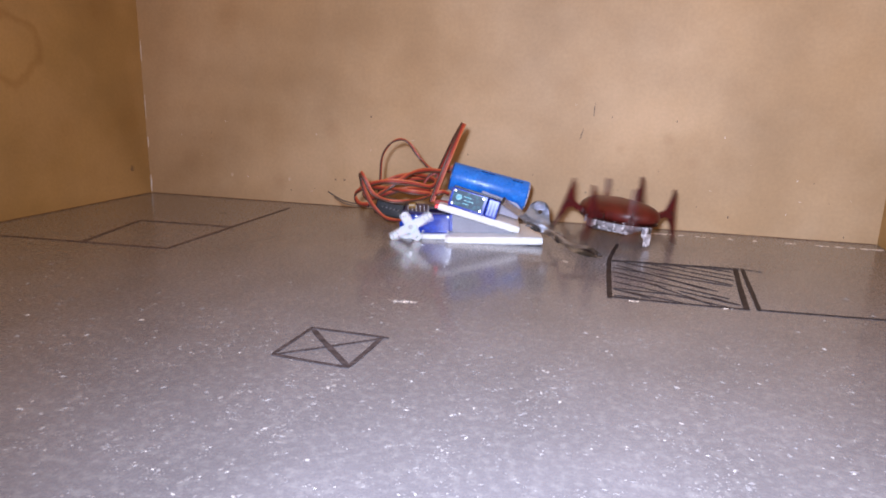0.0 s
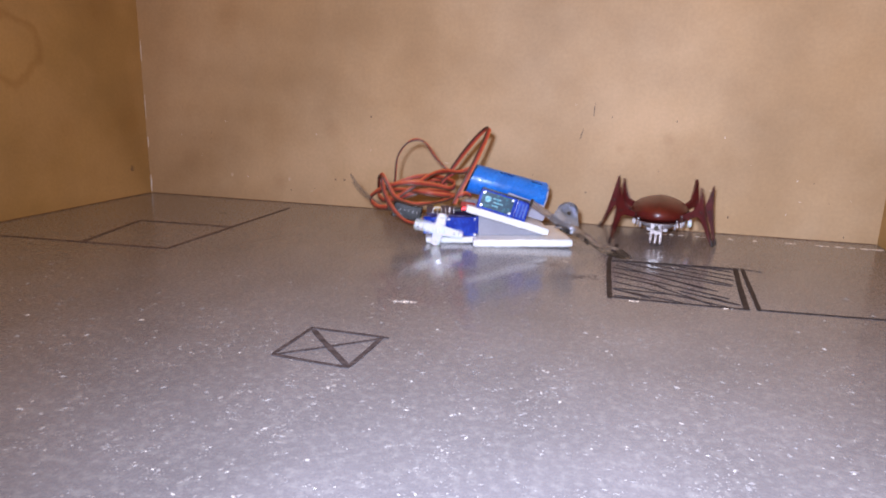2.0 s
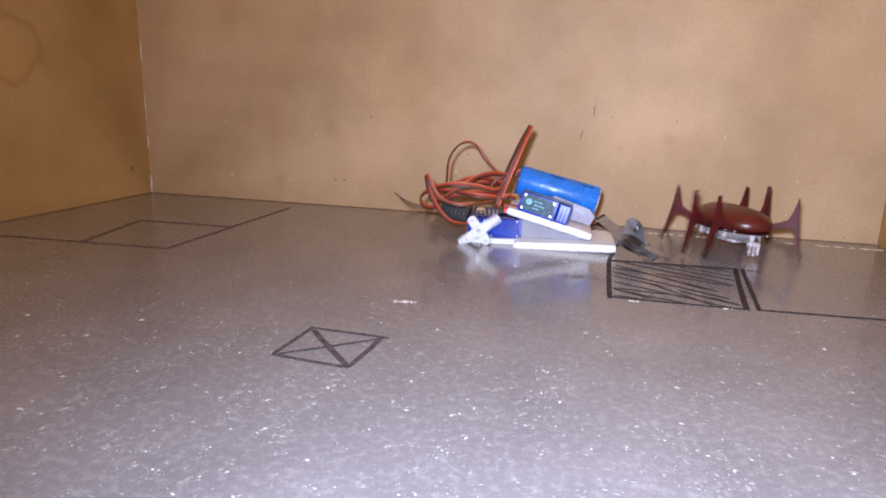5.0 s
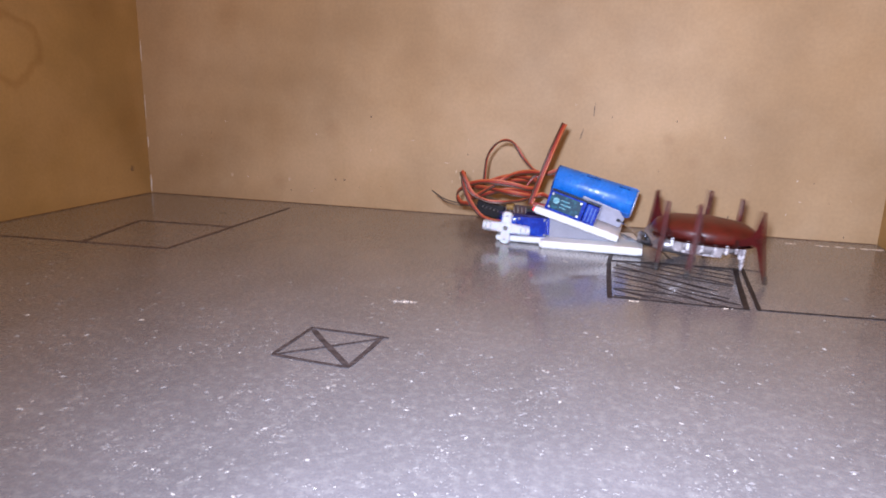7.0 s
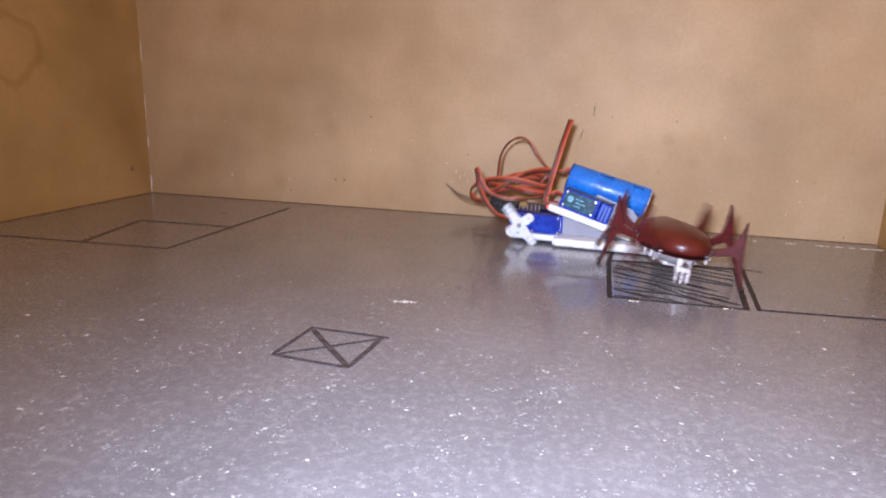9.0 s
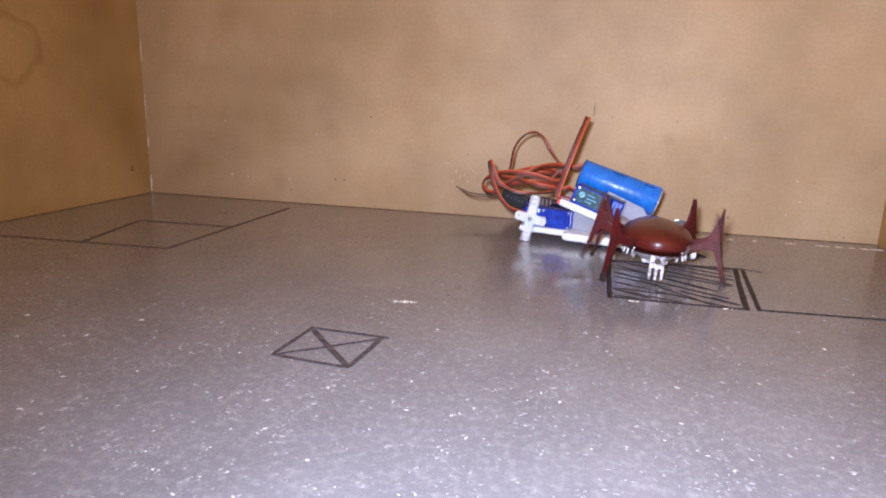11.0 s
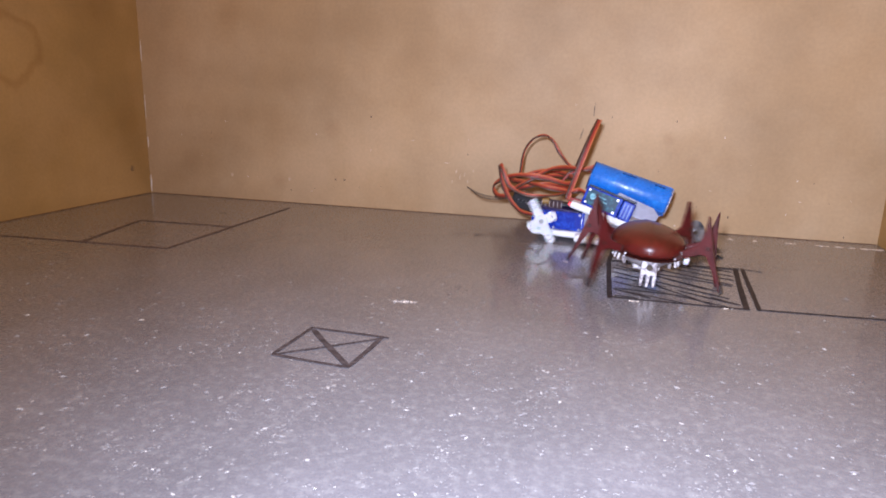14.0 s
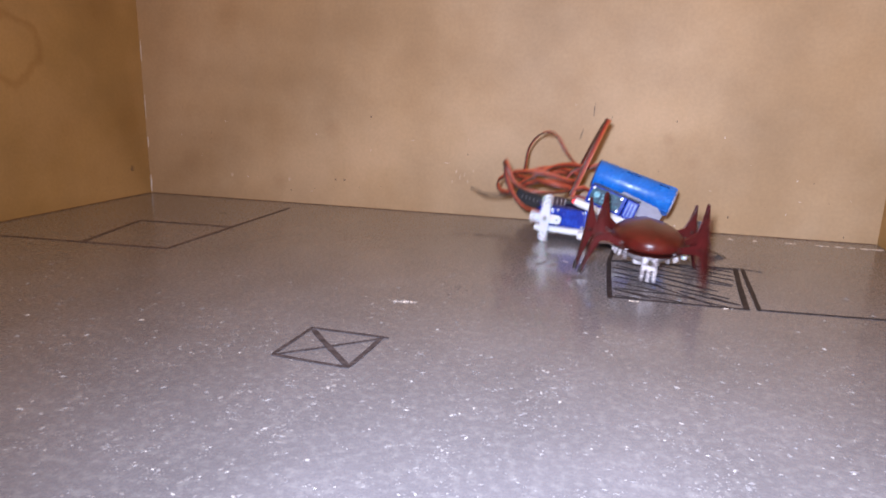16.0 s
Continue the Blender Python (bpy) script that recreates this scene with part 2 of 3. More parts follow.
def tube(path, radius, seg=7, taper=None):
    bm = bmesh.new()
    rings = []
    side = Vector((0.3, 1, 0.2)).normalized()
    for i, c in enumerate(path):
        d = (path[min(i + 1, len(path) - 1)] - path[max(i - 1, 0)]).normalized()
        side = (side - d * side.dot(d)).normalized()
        up = d.cross(side)
        r = radius if taper is None else radius + (taper - radius) * i / (len(path) - 1)
        rings.append([bm.verts.new(c + r * (side * math.cos(2 * math.pi * k / seg) + up * math.sin(2 * math.pi * k / seg))) for k in range(seg)])
    for a, b in zip(rings, rings[1:]):
        for k in range(seg):
            bm.faces.new((a[k], a[(k + 1) % seg], b[(k + 1) % seg], b[k]))
    bm.faces.new(rings[0])
    bm.faces.new(rings[-1][::-1])
    return bm


# ---------------------------------------------------------------- the box
def structure(name, bm, mat, label):
    ob = part(name, bm, mat)
    return tagged(ob, label, name.split("_")[0], kind="structure")


def sheet(x0, x1, y0, y1, z0, z1):
    return box(x0, x1, y0, y1, z0, z1, 0)


structure("floor", sheet(-15, 573, -800, 15, -12, 0), M_FLOOR, "grey painted board floor with a satin gloss, gritty and worn")
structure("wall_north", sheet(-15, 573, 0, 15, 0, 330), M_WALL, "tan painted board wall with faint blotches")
structure("wall_west", sheet(-15, 0, -800, 0, 0, 330), M_WALL_SIDE, "tan painted board side wall, half shade put into its colour")
structure("wall_east", sheet(558, 573, -800, 0, 0, 330), M_WALL_SIDE, "tan painted board side wall at the far corner, shade in its colour")
# Unseen south wall, added behind the camera to close the box for reflections
structure("wall_south", sheet(-15, 573, -815, -800, 0, 330), M_WALL, "unseen tan painted board wall added behind the camera to close the box")


# Back strip draws the joint line and the shade at the wall's foot
structure("trim_back", sheet(0.9, 557.1, -1.9, -0.02, 0.02, 0.45), M_JOINT, "narrow dark brown strip for the joint and shade along the wall's foot")
structure("trim_side", sheet(0.02, 2.0, -799, -2.0, 0.02, 0.45), M_JOINT, "narrow dark brown joint along the side wall's foot")


# ---------------------------------------------------------------- marker drawings on the floor
def stroke(name, parent, a, b, width, seed=0, ink=None):
    """One marker stroke with an uneven edge, a hair above the floor."""
    rnd = random.Random(seed)
    a, b = Vector((*a, 0)), Vector((*b, 0))
    d = (b - a)
    side = Vector((-d.y, d.x, 0)).normalized()
    k = max(4, int(d.length / 2.5))
    shake = 0.12 if width < 1.2 else 0.05
    bm = bmesh.new()
    left, right = [], []
    for i in range(k + 1):
        t = i / k
        c = a + d * t + side * (rnd.uniform(-shake, shake) + 0.25 * math.sin(3 * t + seed))
        w = width * (0.5 + rnd.uniform(-shake, shake)) * (0.65 if i in (0, k) else 1)
        left.append((c + side * w))
        right.append((c - side * w))
    for z in (0.12, 0.22 + 0.004 * (seed % 20)):
        for row in (left, right):
            for q in row:
                bm.verts.new((q.x, q.y, z))
    bm.verts.ensure_lookup_table()
    v, m = bm.verts, k + 1
    for i in range(k):
        bm.faces.new((v[2 * m + i], v[2 * m + i + 1], v[3 * m + i + 1], v[3 * m + i]))
        bm.faces.new((v[i], v[m + i], v[m + i + 1], v[i + 1]))
        bm.faces.new((v[i], v[i + 1], v[2 * m + i + 1], v[2 * m + i]))
        bm.faces.new((v[m + i], v[3 * m + i], v[3 * m + i + 1], v[m + i + 1]))
    return part(name, bm, ink or M_PEN, parent)


def drawing(name, label, strokes, seed, ink=None):
    h = hub(name, label, "floor marking")
    for i, (a, b, w) in enumerate(strokes):
        stroke("stroke", h, a, b, w, seed + i, ink)
    return h


drawing("corner_square_marking", "large square drawn in dark marker in the floor's corner",
        [((-8, -178), (144, -168), 2.2), ((144, -169), (143.5, -24), 2.2), ((76, -106), (143, -103), 2.4),
         ((76, -106), (89, -171), 2.6)], 1, M_OLD_INK)
drawing("crossed_square_marking", "small crossed square drawn in black marker on grey floor",
        [((275, -257), (307, -258.5), 1.5), ((304.5, -259), (302.5, -287), 1.8), ((303, -287), (274, -285), 1.6), ((274.5, -285), (275.5, -257), 1.5),
         ((275, -285), (305, -259), 1.3), ((277, -259), (302, -286), 2.2)], 11, M_FADED)

rh = random.Random(5)
hatch = [((386, -180), (386, -106), 2.4), ((386, -107), (391, -62), 2.2), ((386, -106.5), (457, -101), 1.3), ((385, -178), (446, -177), 1.5),
         ((453, -103), (444.5, -177), 2.6), ((457, -101), (449.5, -177), 2.0), ((449, -176), (560, -169), 1.5), ((457, -102), (466, -105), 0.8)]
for a, b in (((394, -110), (446, -137)), ((389.5, -117), (432, -150)), ((408, -108), (448, -128)), ((420, -106), (449, -120)), ((432, -104), (450, -111)),
             ((388, -132), (440, -163)), ((388.5, -141), (413, -152)), ((388, -151), (437.5, -176)), ((388, -162.5), (417, -165)), ((388, -164.5), (418, -176.5)),
             ((392, -166), (404, -174.5)), ((388, -175), (399, -176.4)), ((409.5, -128), (445, -140)), ((403, -147), (431, -175)), ((418, -157), (442, -171)),
             ((432, -163), (443, -171.5)), ((398, -124), (436.5, -152)), ((388, -123), (404, -129))):
    hatch.append((a, b, rh.uniform(0.8, 1.25)))
hatch.append(((387, -108.5), (452, -104.5), 0.7))
drawing("hatched_rectangle_marking", "hatched rectangle with a trailing line in black marker", hatch, 31, M_WORN_INK)


# ---------------------------------------------------------------- dust and glints, crumbs, scratches
def chips(name, label, places, seed, mat, tall=1.0):
    rnd = random.Random(seed)
    verts, faces = [], []
    for x, y, s, stretch in places:
        k, a0, h = rnd.choice((4, 5, 6)), rnd.uniform(0, 6.28), s * rnd.uniform(0.15, 0.5) * tall
        ca, sa = math.cos(a0), math.sin(a0)
        base = len(verts)
        for i in range(k):
            a = 2 * math.pi * i / k
            r = s * rnd.uniform(0.6, 1.2)
            u, w = r * math.cos(a) * stretch, r * math.sin(a)
            verts.append(((x + u * ca - w * sa) * MM, (y + u * sa + w * ca) * MM, 0.01 * MM))
        verts.append(((x + rnd.uniform(-0.4, 0.4) * s) * MM, (y + rnd.uniform(-0.4, 0.4) * s) * MM, h * MM))
        for i in range(k):
            faces.append((base + i, base + (i + 1) % k, base + k))
    me = bpy.data.meshes.new(name)
    me.from_pydata(verts, [], faces)
    me.materials.append(mat)
    return tagged(new(name, me), label, "dust", kind="stuff")


# Pale chips, denser near the camera, draw grit and its torch glints
rd = random.Random(7)
specks = []
while len(specks) < 30000:
    x, y = rd.uniform(60, 555), rd.uniform(-455, -60)
    near = min(1.0, max(0.0, (-y - 120) / 190))
    clump = 0.5 + 0.30 * noise.noise((x * 0.045, y * 0.045, 3.0)) + 0.55 * noise.noise((x * 0.21, y * 0.21, 9.0))
    if rd.random() < (0.02 + near ** 1.6) * (0.04 + 2.6 * clump ** 5):
        specks.append((x, y, min(0.80, rd.lognormvariate(-1.88, 0.62)), rd.uniform(1, 2.1)))
for cx, cy, m in ((300, -215, 26), (296, -216, 12), (305, -300, 3)):
    for i in range(m):
        specks.append((cx + rd.gauss(0, 1.7), cy + rd.gauss(0, 0.8), rd.uniform(0.35, 0.95), rd.uniform(1, 2)))
chips("dust", "pale dust and grit scattered over the floor, with glints drawn as chips", specks, 3, M_CHIP)

crumbs = []
for cx, cy, m in ((300, -215, 22), (296.5, -216, 8), (437, -178, 5), (398, -181, 5), (362, -118, 3)):
    for i in range(m):
        crumbs.append((cx + rd.gauss(0, 1.9), cy + rd.gauss(0, 0.7), rd.uniform(0.4, 0.85), rd.uniform(1, 2)))
chips("crumbs", "small white crumbs lying on the grey floor", crumbs, 12, M_PALE)

worn = []
for x0, x1 in ((412, 428), (432, 436), (443, 449), (452, 454), (463, 467), (478, 480), (497, 505), (516, 524), (528, 533), (535, 556)):
    for i in range(int((x1 - x0) * 1.2) + 1):
        x = rd.uniform(x0, x1)
        worn.append((x, -17.5 + rd.gauss(0, 0.35), rd.uniform(0.45, 0.95), 2.2))
chips("worn_line", "broken pale line of chipped paint along the wall's foot", worn, 4, M_PALE)

dark = [(rd.uniform(180, 520), rd.uniform(-150, -12), rd.uniform(0.2, 0.5), 1.4) for i in range(60)]
dark += [(110 + rd.gauss(0, 1), -62 + rd.gauss(0, 1), 0.9, 1.2) for i in range(6)]
chips("dark_grit", "dark crumbs of grit on the grey floor", dark, 6, M_DARK)

scuffs = []
for cx, cy, sx, sy, m in ((372, -148, 14, 6, 60), (352, -128, 10, 4, 26), (405, -172, 16, 5, 30), (300, -66, 16, 4, 24), (330, -190, 26, 10, 24)):
    for i in range(m):
        scuffs.append((cx + rd.gauss(0, sx * 0.5), cy + rd.gauss(0, sy * 0.5), rd.uniform(0.3, 1.1), rd.uniform(1, 2.5)))
chips("scuffs", "dull dark scuff marks rubbed into the floor", scuffs, 8, M_SCUFF, 0.08)


def wall_mark(name, label, x, z, w, h, lean, mat, plane="y", wobble=1):
    rnd = random.Random(int(x * 7 + z))
    bm = bmesh.new()
    k = 6
    for sgn in (1, -1):
        for i in range(k + 1):
            t = i / k - 0.5
            ww = w * 0.5 * (1 - (2 * t) ** 2 * 0.8) * rnd.uniform(0.7, 1.2)
            u, v = sgn * ww + lean * t + rnd.uniform(-0.15, 0.15) * w * wobble, t * h
            bm.verts.new((x + u, -0.2, z + v) if plane == "y" else (0.2, x + u, z + v))
    bm.verts.ensure_lookup_table()
    for i in range(k):
        bm.faces.new((bm.verts[i], bm.verts[i + 1], bm.verts[k + 2 + i], bm.verts[k + 1 + i]))
    ob = part(name, bm, mat)
    return tagged(ob, label, "wall mark", name.replace("_", " ") + "s on the wall")


wall_mark("scratch", "short dark scratch on the tan wall", 369, 81.5, 0.5, 9.5, 0.2, M_DARK)
wall_mark("scratch", "short dark scratch on the tan wall", 361.5, 64.5, 0.45, 8.5, 2.2, M_DARK)
for i in range(46):
    x, z = rd.uniform(20, 545), abs(rd.gauss(0, 1)) * 38 + 3
    s = rd.uniform(0.25, 0.8)
    pale = rd.random() < 0.45
    wall_mark("paint_chip" if pale else "speck", "tiny pale chip in the tan paint" if pale else "tiny dark speck on the tan paint",
              x, z, s, s * rd.uniform(0.8, 2.5), 0, M_PALE if pale else M_DARK)
for x, z, w, h in ((132.5, 19.4, 2.2, 3.4), (80, 20.2, 2.6, 3.0), (236.4, 54.7, 2.6, 0.9), (263, 39, 5.0, 0.8), (271, 33, 1.2, 2.6), (274, 29, 0.8, 4.0), (277.5, 31, 0.7, 3.2), (280, 26, 1.0, 2.4), (268, 25, 0.8, 2.2), (284, 34, 0.7, 2.0)):
    wall_mark("paint_chip", "small pale scrape in the tan paint", x, z, w, h, 0.5, M_SCRAPE)
for x, z in ((172.6, 21.3), (180.3, 21.3), (202.7, 71.2)):
    wall_mark("speck", "tiny dark speck on the tan paint", x, z, 1.3, 1.4, 0, M_DARK)
wall_mark("stain", "small brown stain on the side wall", -21, 23, 4.6, 5.0, 0, M_BROWNISH, "x")
for z, h, w in ((8, 16, 1.4), (44, 10, 1.0), (72, 22, 0.7), (118, 18, 0.8)):
    wall_mark("corner_chip", "pale chipped paint along the upright corner", 1.0, z, w, h, 0.3, M_PALE)


# ---------------------------------------------------------------- the servo robot
def build_robot():
    bot = hub("servo_robot", "home-made white foam robot with blue battery, servos and tangled orange cables", "robot")
    # base boards
    part("rear_board", board(-28.5, 6, 8, 46, 1.2, 5.0, 1), M_FOAM, bot, "white foam board under the drive servo")
    bm = board(0, 60, 0, 46, 0.3, 5.0, 2)
    part("front_board", bm, M_FOAM, bot, "white foam board dragging on the floor")
    # tilted deck
    deck = part("tilted_deck", turned(board(0, 52, 3, 46, -4.4, 0, 3), place(-3.5, 0, 25.6, 0, 16.6, 0)), M_FOAM, bot, "sloping white foam deck")
    wedge = slab([(4, 5.1), (44, 5.1), (44, 7), (4, 18.6)], 34, 0.3)
    part("wedge_filler", turned(wedge, place(0, 30, 0)), M_CARD, bot, "grey card wedge between the boards")
    # drive servo with the cross-shaped wheel
    servo = part("drive_servo", box(-25.5, 2.4, 10, 32, 5.2, 17, 0.6), M_SERVO, bot, "translucent blue micro servo lying on its side")
    part("servo_tab", box(-30, 7, 15, 17.2, 5.6, 16.6, 0.4), M_SERVO, servo)
    part("servo_gearbox", turned(rod(5.6, 4.5, "y", 24), place(-21, 8.2, 11)), M_SERVO, servo)
    part("servo_sticker", box(-13, -1, 9.7, 10.1, 7, 15.5, 0.1), M_SERVO, servo)
    for x, z in ((-14.5, 15.8), (-14.5, 6.4), (1.4, 15.8), (1.4, 6.4)):
        part("screw", turned(rod(0.8, 0.6, "y", 10, 0.15), place(x, 9.8, z)), M_STEEL, servo)
    part("servo_shaft", turned(rod(2.2, 5, "y", 16), place(-21, 5.4, 11)), M_HORN, servo)
    # flipper servo on the deck: local frame along the slope
    slope = place(-3.5, 0, 25.6, 0, 16.6, 0) @ place(20, 3, 0, -7, 0, -5) @ place(-20, -3, 0)
    top = part("flipper_servo", turned(box(5, 28, 3, 19, 0.2, 12.2, 0.6), slope), M_SERVO, bot, "blue micro servo with a dark label, strapped to the deck")
    part("servo_label", turned(box(6.6, 26.0, 2.7, 3.0, 1.6, 11.2, 0.12), slope), M_LABEL, top, "dark teal label with silver print")
    bm = bmesh.new()
    merge(bm, turned(rod(1.9, 0.25, "y", 14, 0.05), slope @ place(10.5, 2.62, 7.0)))
    part("label_emblem", bm, M_STICK, top, "round silver emblem")
    for i, (x, z, w) in enumerate(((16, 8.2, 5), (17, 6.0, 6), (15.5, 4.0, 4))):
        part("label_line", turned(box(x - w / 2, x + w / 2, 2.55, 2.72, z - 0.3, z + 0.3, 0), slope), M_STICK, top)
    for x, z in ((7.4, 10.4), (25.2, 10.4), (7.4, 2.4), (25.2, 2.4)):
        part("screw", turned(rod(0.75, 0.5, "y", 10, 0.12), slope @ place(x, 2.6, z)), M_STEEL, top)
    part("servo_end_cap", turned(box(28.2, 36, 4, 18, 0.2, 12.0, 0.9), slope), M_SERVO, top)
    for i in range(3):
        part("cap_rib", turned(box(29.4 + 2.1 * i, 30.3 + 2.1 * i, 3.6, 4.1, 1.5, 10.6, 0.15), slope), M_RIB, top)
    part("servo_lid", turned(box(5.6, 35, 3.8, 18.4, 12.3, 13.2, 0.3), slope), M_BLACK, top, "dark glossy lid")
    # battery
    cell = part("battery", turned(rod(9.3, 50.5, "x", 48, 1.2), place(28, 31.5, 32.6, 0, 15.0, 0)), M_BLUE, bot, "bright blue shrink-wrapped cylindrical cell", smooth=True)
    bmod = cell.modifiers.new("edge", "EDGE_SPLIT")
    bmod.split_angle = radians(50)
    tilt = place(28, 31.5, 32.6, 0, 15.0, 0)
    for x, n, z0 in ((-6, 4, 62), (15, 3, 58)):
        for i in range(n):
            a = radians(z0)
            q = tilt @ place(x + 2.3 * i, -9.38 * math.cos(a), 9.38 * math.sin(a), -math.degrees(math.pi / 2 - a) * 1.0)
            part("print_mark", turned(box(-0.9, 0.9, -1.15, 1.15, -0.1, 0.1, 0), q), M_INK, cell)
    part("battery_ring", turned(rod(8.4, 1.0, "x", 32, 0.3), tilt @ place(25.6, 0, 0)), M_CLOUD, cell, "clear shrink end")
    for k in range(9):
        a = 2 * math.pi * k / 9 + 0.3
        fold = tube([tilt @ Vector((25.6, 8.3 * math.cos(a), 8.3 * math.sin(a))), tilt @ Vector((24.2, 9.35 * math.cos(a), 9.35 * math.sin(a))), tilt @ Vector((20.5 - 2 * (k % 3), 9.3 * math.cos(a + 0.05), 9.3 * math.sin(a + 0.05)))], 0.45, 6, 0.15)
        part("shrink_fold", fold, M_BLUE, cell, smooth=True)
    part("battery_collar", turned(rod(9.38, 0.8, "x", 48, 0.2), tilt @ place(-25.0, 0, 0)), M_INK, cell)
    # tape skirt that holds the cell to the deck
    skirt = slab([(20, 2), (50.5, 1.5), (51.5, 8.0), (47, 11.5), (24, 13)], 0.8, 0.2)
    part("tape", turned(skirt, place(-3.5, 21, 25.6, 8, 16.6, 0)), M_CLOUD, bot, "crumpled clear tape below the battery")
    # electronics at the tail
    rec = part("receiver", turned(box(-9, 9, -8, 8, -4.8, 4.8, 0.7), place(-35, 23, 19.5, 0, 14, 0)), M_BLACK, bot, "black receiver block with header pins")
    for i in range(5):
        part("pin", turned(box(-0.3, 0.3, -3.4, 0, -0.3, 0.3, 0.08), place(-39 + 2.5 * i, 15.2, 21.5 - 0.6 * i)), M_PIN, rec)
    pcb = part("circuit_board", turned(box(-14, 14, -9, 9, -0.8, 0.8, 0.15), place(-14, 22, 18.6, 8, 4, 0)), M_PCB, bot, "dark purple circuit board")
    for i in range(6):
        part("pin", turned(box(-0.3, 0.3, -0.3, 0.3, 0, 3.6, 0.08), place(-24 + 2.54 * i, 14.4, 18.6)), M_PIN, pcb)
    part("chip", box(-12, -5, 17, 24, 19.3, 21.2, 0.2), M_BLACK, pcb)
    part("capacitor", turned(rod(2.3, 4.6, "x", 16), place(-21.5, 16, 22.0)), M_GOLD, pcb, "small yellow capacitor")
    part("led", turned(rod(0.9, 2.4, "x", 12), place(-5.5, 12.6, 22.0)), M_RED_LED, pcb, "lit red indicator")
    part("plug", turned(box(-4.5, 4.5, -2, 2, -1.4, 1.4, 0.3), place(-3, 13, 24.5, 0, 10, 8)), M_RED, bot, "red plug housing")

    # ribbon cables: three wires side by side
    def cable(label, pts, across=(0, 1, 0.25), gap=1.15, rad=0.62, mats=(M_BROWN, M_RED, M_ORANGE)):
        path = smooth_path(pts, 9)
        h = None
        ax = Vector(across).normalized()
        for i, mt in enumerate(mats):
            off = ax * gap * (i - (len(mats) - 1) / 2)
            wob = [p + off + Vector((0, 0, 0.25 * math.sin(0.35 * k + i))) for k, p in enumerate(path)]
            bm = tube(wob, rad)
            if h is None:
                h = part("cable", bm, mt, bot, label, smooth=True)
            else:
                part("wire", bm, mt, h, smooth=True)
        soft.append(h)
        return h

    soft = [cell, rec]
    tall = cable("tall standing loop of brown, red and orange cable",
                 [(-0.5, 0, -2), (0.8, 1, 5), (3.4, 2, 17), (6.8, 5, 33), (9.5, 10, 44.5), (9.9, 15, 47.2), (7.8, 21, 42), (3.0, 28, 27), (-0.5, 31, 14), (-2, 30, 4)], (1, 0.3, -0.1))
    cable("thin arching cable above the tangle",
          [(-44, 30, 28), (-42.7, 30, 38), (-41.2, 30, 51), (-35.5, 30, 60), (-29.1, 30, 62.4), (-23.1, 30, 60), (-18, 30, 52.3), (-10.8, 29, 45), (-4, 28, 42)], (0.3, 1, 0.3), 0.95, 0.5)
    cable("front arch of orange cable drooping to the servo",
          [(-52, 16, 34), (-51, 6, 42.6), (-49.3, 0, 44), (-46.6, -2, 40.5), (-42, -2, 31.8), (-33.5, 0, 27.6), (-23.8, 2, 26.6), (-14.7, 6, 27.6), (-6.8, 10, 29.6), (0, 14, 30)], (0.5, 1, 0.35))
    cable("orange cable falling to the drive servo",
          [(-52, 18, 36), (-50.5, 8, 42.5), (-49.4, 3, 42), (-48.6, 3, 35), (-43.9, 4, 24.1), (-36.9, 6, 16.2), (-29.3, 11, 13), (-24, 18, 13)], (0.8, 0.8, 0.4), 1.0, 0.55)
    cable("tangled coil of orange servo cable",
          [(-46.9, 8, 23.3), (-53.3, 12, 23.6), (-57.2, 17, 27.2), (-54.5, 15, 31.5), (-46, 9, 36), (-34, 6, 38.6), (-20, 8, 37), (-8.7, 12, 34.6), (-6, 22, 36.5), (-15, 32, 39), (-30, 36, 38),
           (-44.6, 34, 33.5), (-53, 25, 30), (-48, 14, 27), (-36, 9, 30), (-22, 10, 33.5), (-9, 16, 31)], (0.1, 0.6, 1))
    cable("coil of red servo cable behind the tangle",
          [(-42.7, 8, 28), (-32.7, 8, 35), (-23.8, 11, 40.6), (-17.5, 17, 43.4), (-10.3, 25, 43.2), (-2, 29, 42.6), (5.5, 30, 44.5)], (0.1, 0.7, 0.8))
    cable("low coil of brown and orange cable",
          [(-50.7, 20, 26), (-42, 28, 27.5), (-29.3, 32, 30), (-15.3, 28, 30.5), (-5.8, 19, 29), (-9, 10, 30.5), (-22, 7, 32), (-36, 12, 33.5), (-46, 20, 33), (-38, 30, 35.5), (-20, 32, 36.5), (-6, 26, 37)], (0.1, 0.8, 0.7))
    cable("short cable into the flipper servo", [(-7, 6, 29), (-3.5, 4, 31.5), (0, 4.5, 32.2), (3.5, 8, 30.6)], (0.2, 0.4, 1), 0.95, 0.55)
    cable("red battery lead", [(3.5, 31, 42), (-3, 30, 43), (-9, 29, 40), (-14, 27, 34), (-13, 24, 26)], (0.2, 0.5, 1), 1.6, 0.75, (M_RED, M_BROWN))
    aerials = [part("aerial_wire", tube(smooth_path([(2, 0, 0), (-4, -1, 0.5), (-11.6, 0, 2), (-20.5, 2, 5), (-28.5, 4, 10.5)]), 0.45, 6), M_GREY_WIRE, bot, "thin loose aerial wire", smooth=True),
               part("aerial_wire", tube(smooth_path([(2, 1, -1), (-5, 0, -0.5), (-12.5, 2, 0.4), (-20.5, 5, 2.6), (-26, 8, 6)]), 0.35, 6), M_GREY_WIRE, bot, smooth=True)]

    # cross-shaped wheel
    bm = bmesh.new()
